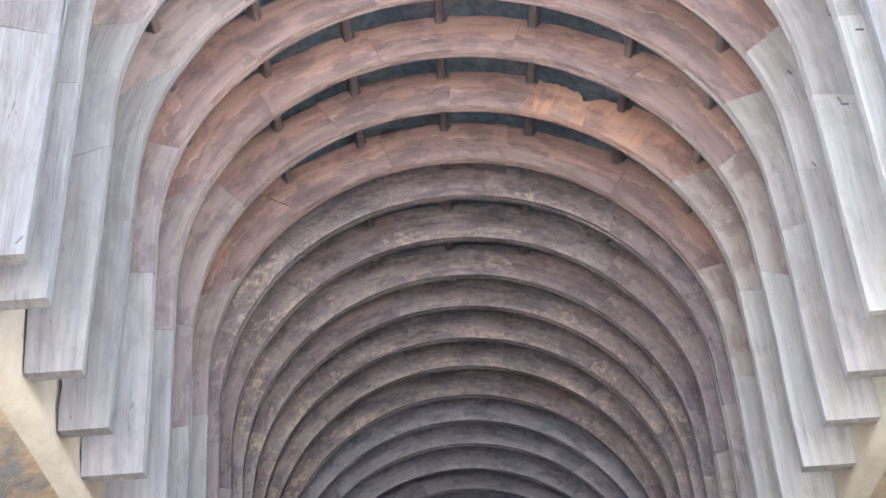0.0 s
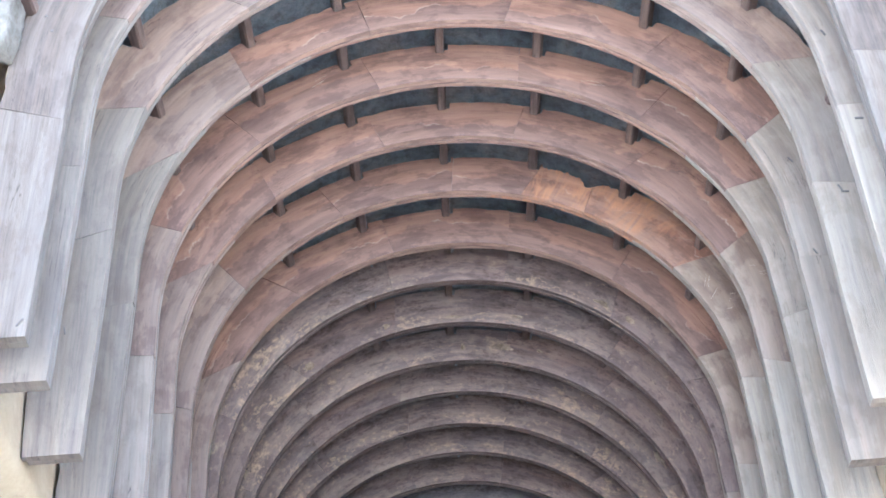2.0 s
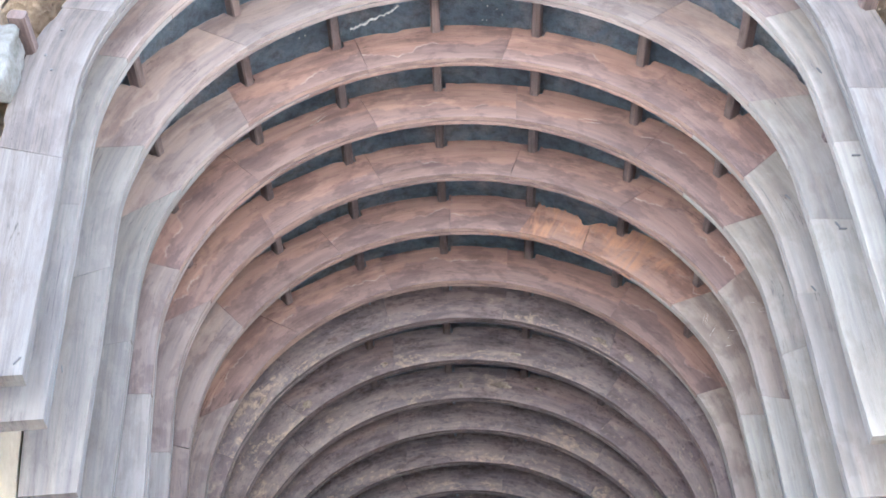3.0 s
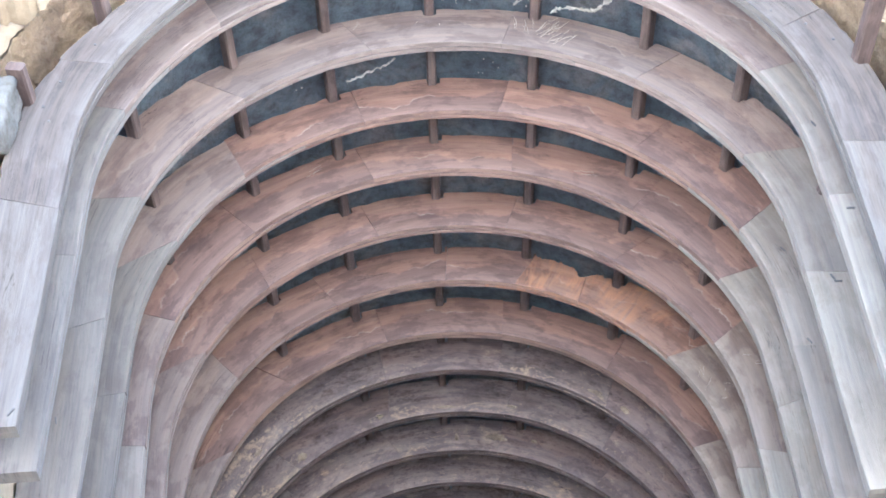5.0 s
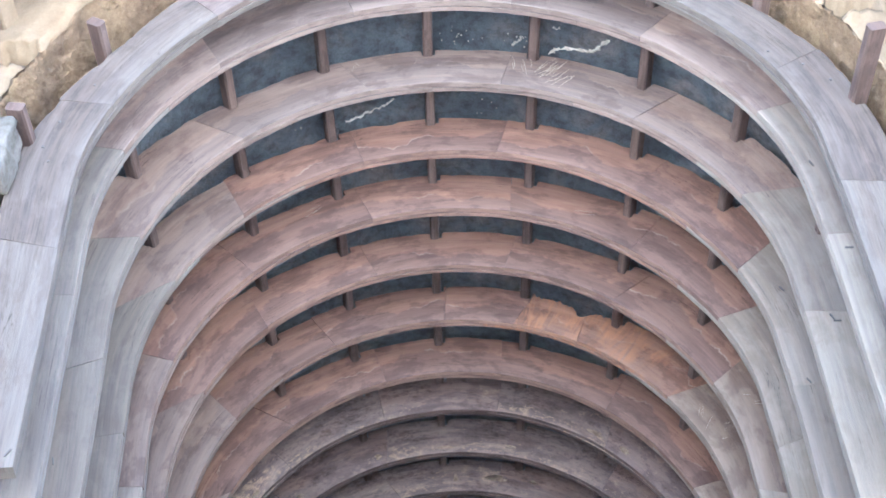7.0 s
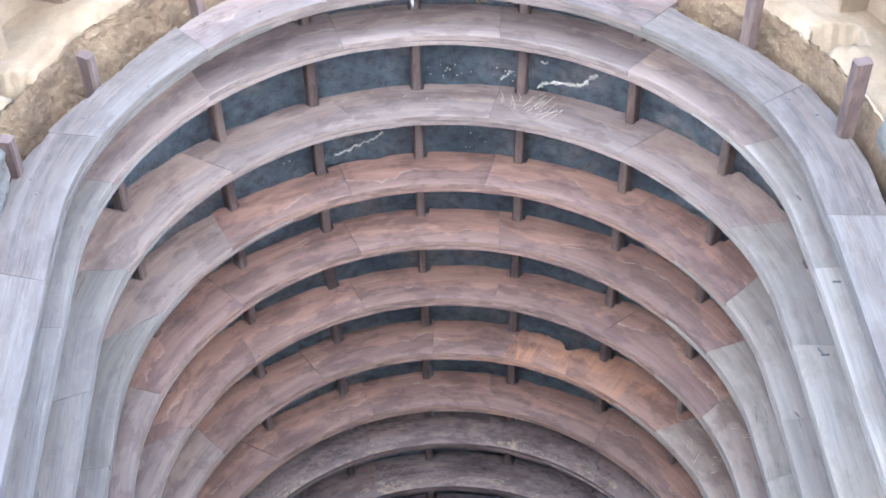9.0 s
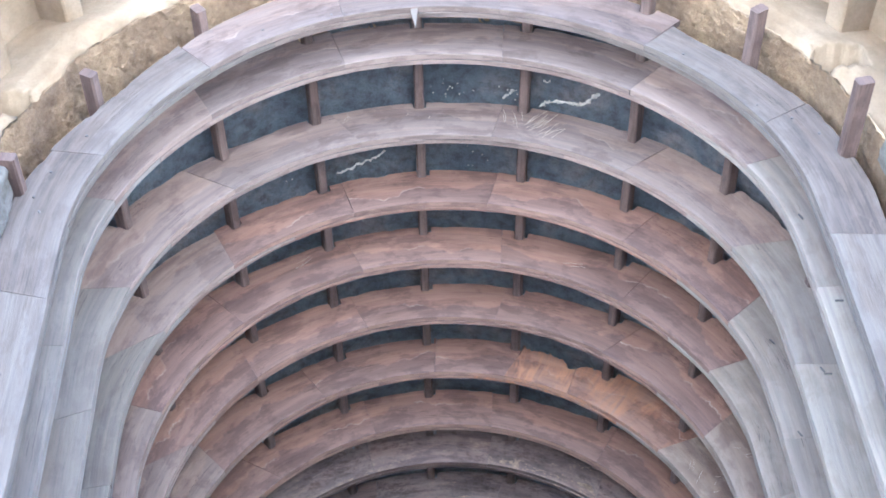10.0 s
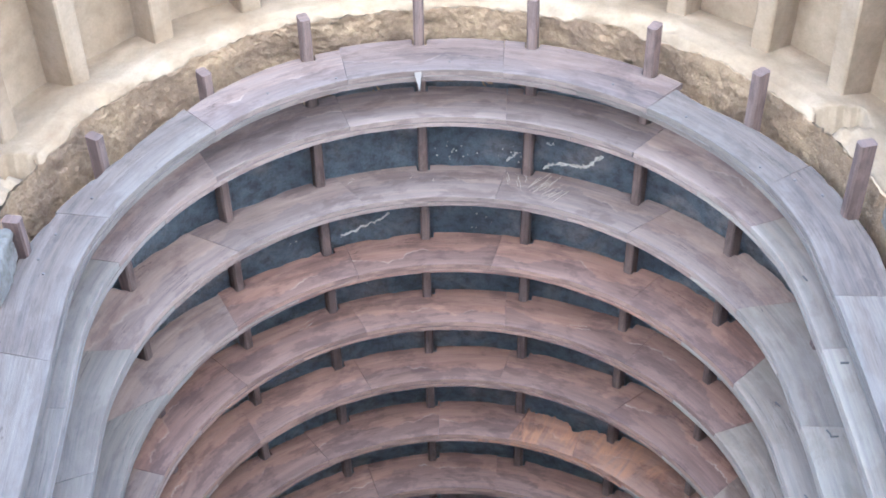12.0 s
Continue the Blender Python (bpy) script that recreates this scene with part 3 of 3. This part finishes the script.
def front_details(rib):
    """Nails in the front rib's face and the pale splinter that hangs from its crown."""
    r = random.Random(9)
    y = BACKS[0] - THICK
    for q, rad in ((-74.2, 2.434), (-82.5, 2.388), (-79.6, 2.457), (-65.3, 2.38), (75.5, 2.5), (71, 2.42), (66, 2.3), (34.2, 2.326), (-28, 2.3), (-15.6, 2.25), (5, 2.31), (49, 2.3)):
        bm = bmesh.new()
        x, z = rad * math.sin(radians(q)), ZC + rad * math.cos(radians(q))
        bmesh.ops.create_cone(bm, cap_ends=True, segments=10, radius1=0.011, radius2=0.008, depth=0.012, matrix=Matrix.Translation((x, y - 0.003, z)) @ pose(0, 0, 0, 90, 0, 0))
        part("nail", bm, IRON_AND_SLOT, rib, "dark iron nail head")
    bm = bmesh.new()
    tip = bm.verts.new((-0.03, y + 0.02, ZC + 1.99))
    base = [bm.verts.new((-0.03 + dx, y + 0.02 + dy, ZC + R_IN + 0.03)) for dx, dy in ((-0.03, -0.006), (0.03, -0.01), (0.028, 0.012), (-0.026, 0.012))]
    for k in range(4):
        bm.faces.new((base[k], base[(k + 1) % 4], tip))
    bm.faces.new(base)
    part("splinter", bm, SHADE_PALE, rib, "pale hanging wood splinter")


front_details(RIBS[0])


def crust_patch(i, q, rad, wide, high, seed):
    """A bumpy scab of old plaster on the face of a rib, uneven at its edge."""
    r = random.Random(seed)
    bm = bmesh.new()
    y = BACKS[i] - THICK - 0.006
    rings = []
    for k in range(5):
        ring = []
        for a in range(18):
            t = 2 * math.pi * a / 18
            size = k / 4 * (0.7 + 0.5 * noise.noise((math.cos(t) * 1.6 + seed, math.sin(t) * 1.6, 0)) + r.uniform(-0.06, 0.06))
            u, v = math.cos(t) * wide * size, math.sin(t) * high * size
            ang = q + math.degrees(u / rad)
            rr = rad + v
            lift = 0.018 * (1 - k / 4) + r.uniform(-0.004, 0.006) * (k < 4)
            x, z = rr * math.sin(radians(ang)), ZC + rr * math.cos(radians(ang))
            ring.append(bm.verts.new((x, y - lift + (0.012 if k == 4 else 0), z)))
        rings.append(ring)
    for a, b in zip(rings, rings[1:]):
        for k in range(18):
            j = (k + 1) % 18
            bm.faces.new((a[k], a[j], b[j], b[k]))
    bmesh.ops.remove_doubles(bm, verts=rings[0], dist=0.03)
    part("plaster_scab", bm, PLASTER, RIBS[i], "flaking tan plaster scab", smooth=True)


PLASTER = rock("flaking_plaster", (0.19, 0.14, 0.10), (0.275, 0.205, 0.145), (0.35, 0.27, 0.19), 7.0, 0.03)
SCABS = ((9, -17.1, 2.3, 0.05, 0.05), (9, 0, 2.26, 0.15, 0.025), (9, 17, 2.31, 0.1, 0.018), (10, 12.9, 2.38, 0.15, 0.06), (10, 2.7, 2.36, 0.04, 0.06),
         (10, 22.2, 2.42, 0.05, 0.025), (8, 38.4, 2.3, 0.12, 0.04), (8, 46.5, 2.3, 0.1, 0.04), (9, -39.3, 2.3, 0.07, 0.06), (8, -52.3, 2.27, 0.09, 0.03), (11, 60, 2.42, 0.16, 0.04))
for n_, (i, q, rad, wide, high) in enumerate(SCABS):
    crust_patch(i, q, rad, wide, high, 20 + n_)


def scrapes(i, marks, seed):
    """Thin pale scrapes in the face of a rib: angle, radius, length and lean of each group, and how many."""
    r = random.Random(seed)
    bm = bmesh.new()
    y = BACKS[i] - THICK - 0.012
    for q, rad, length, lean, count in marks:
        for _ in range(count):
            a, rr = q + r.gauss(0, 1.1), rad + r.gauss(0, 0.035)
            da, l2, w = lean + r.gauss(0, 0.25), length * r.uniform(0.4, 1.2), r.uniform(0.001, 0.0025)
            pts = []
            for k in range(4):
                f = k / 3 - 0.5
                ang, rad2 = a + da * f * 2 + r.gauss(0, 0.05), rr + l2 * f
                pts.append((ang, rad2, w * (1 - abs(f) * 1.6)))
            rows = []
            for ang, rad2, w2 in pts:
                rows.append([bm.verts.new(((rad2) * math.sin(radians(ang) + e * w2 / rad2), y - (0.002 if e == 0 else 0), ZC + rad2 * math.cos(radians(ang) + e * w2 / rad2))) for e in (-1, 0, 1)])
            for p, o in zip(rows, rows[1:]):
                for k in (0, 1):
                    bm.faces.new((p[k], p[k + 1], o[k + 1], o[k]))
    tagged(part("scrape_marks", bm, SCRAPE, RIBS[i], "thin pale scrape marks"), kind="stuff")


SCRAPE = wood("scraped_pale_wood", (0.36, 0.29, 0.22), (0.44, 0.36, 0.28), (0.52, 0.44, 0.35), (0.8, 0.78, 0.75), grain=0.3)
scrapes(2, ((16.8, 2.45, 0.12, -0.5, 9), (21.5, 2.44, 0.2, 0.9, 12), (24.5, 2.36, 0.16, 1.0, 8), (-14.5, 2.48, 0.05, 0.3, 3), (-0.9, 2.45, 0.06, 0.0, 2)), 1)
scrapes(6, ((65.5, 2.36, 0.12, -1.2, 4), (71, 2.42, 0.05, 0.0, 3)), 2)
scrapes(5, ((77, 2.42, 0.06, 0.3, 3),), 3)
scrapes(4, ((-24, 2.5, 0.05, 1.5, 3), (30, 2.4, 0.05, 1.0, 3)), 4)


def staple(i, x, z, lean):
    """A small dark slot in the face of a rib, drawn as a raised dark block."""
    bm = bmesh.new()
    bmesh.ops.create_cube(bm, size=1)
    bmesh.ops.bevel(bm, geom=bm.edges[:], offset=0.12, segments=1, affect="EDGES")
    bm.transform(Matrix.Translation((x, BACKS[i] - THICK - 0.006, z)) @ pose(0, 0, 0, 0, lean, 0) @ Matrix.Diagonal((0.05, 0.012, 0.008, 1)))
    part("staple", bm, IRON_AND_SLOT, RIBS[i], "small dark slot in the plank, added as a raised block")


for i, x, z, lean in ((2, 2.425, 7.094, 4), (2, 2.40, 7.13, 70), (3, 2.372, 7.169, 65), (1, 2.333, 7.025, 4), (1, 2.29, 7.754, 70), (3, 2.382, 7.998, 60), (0, -2.30, 5.66, -55), (2, -2.435, 6.421, 80)):
    staple(i, x, z, lean)
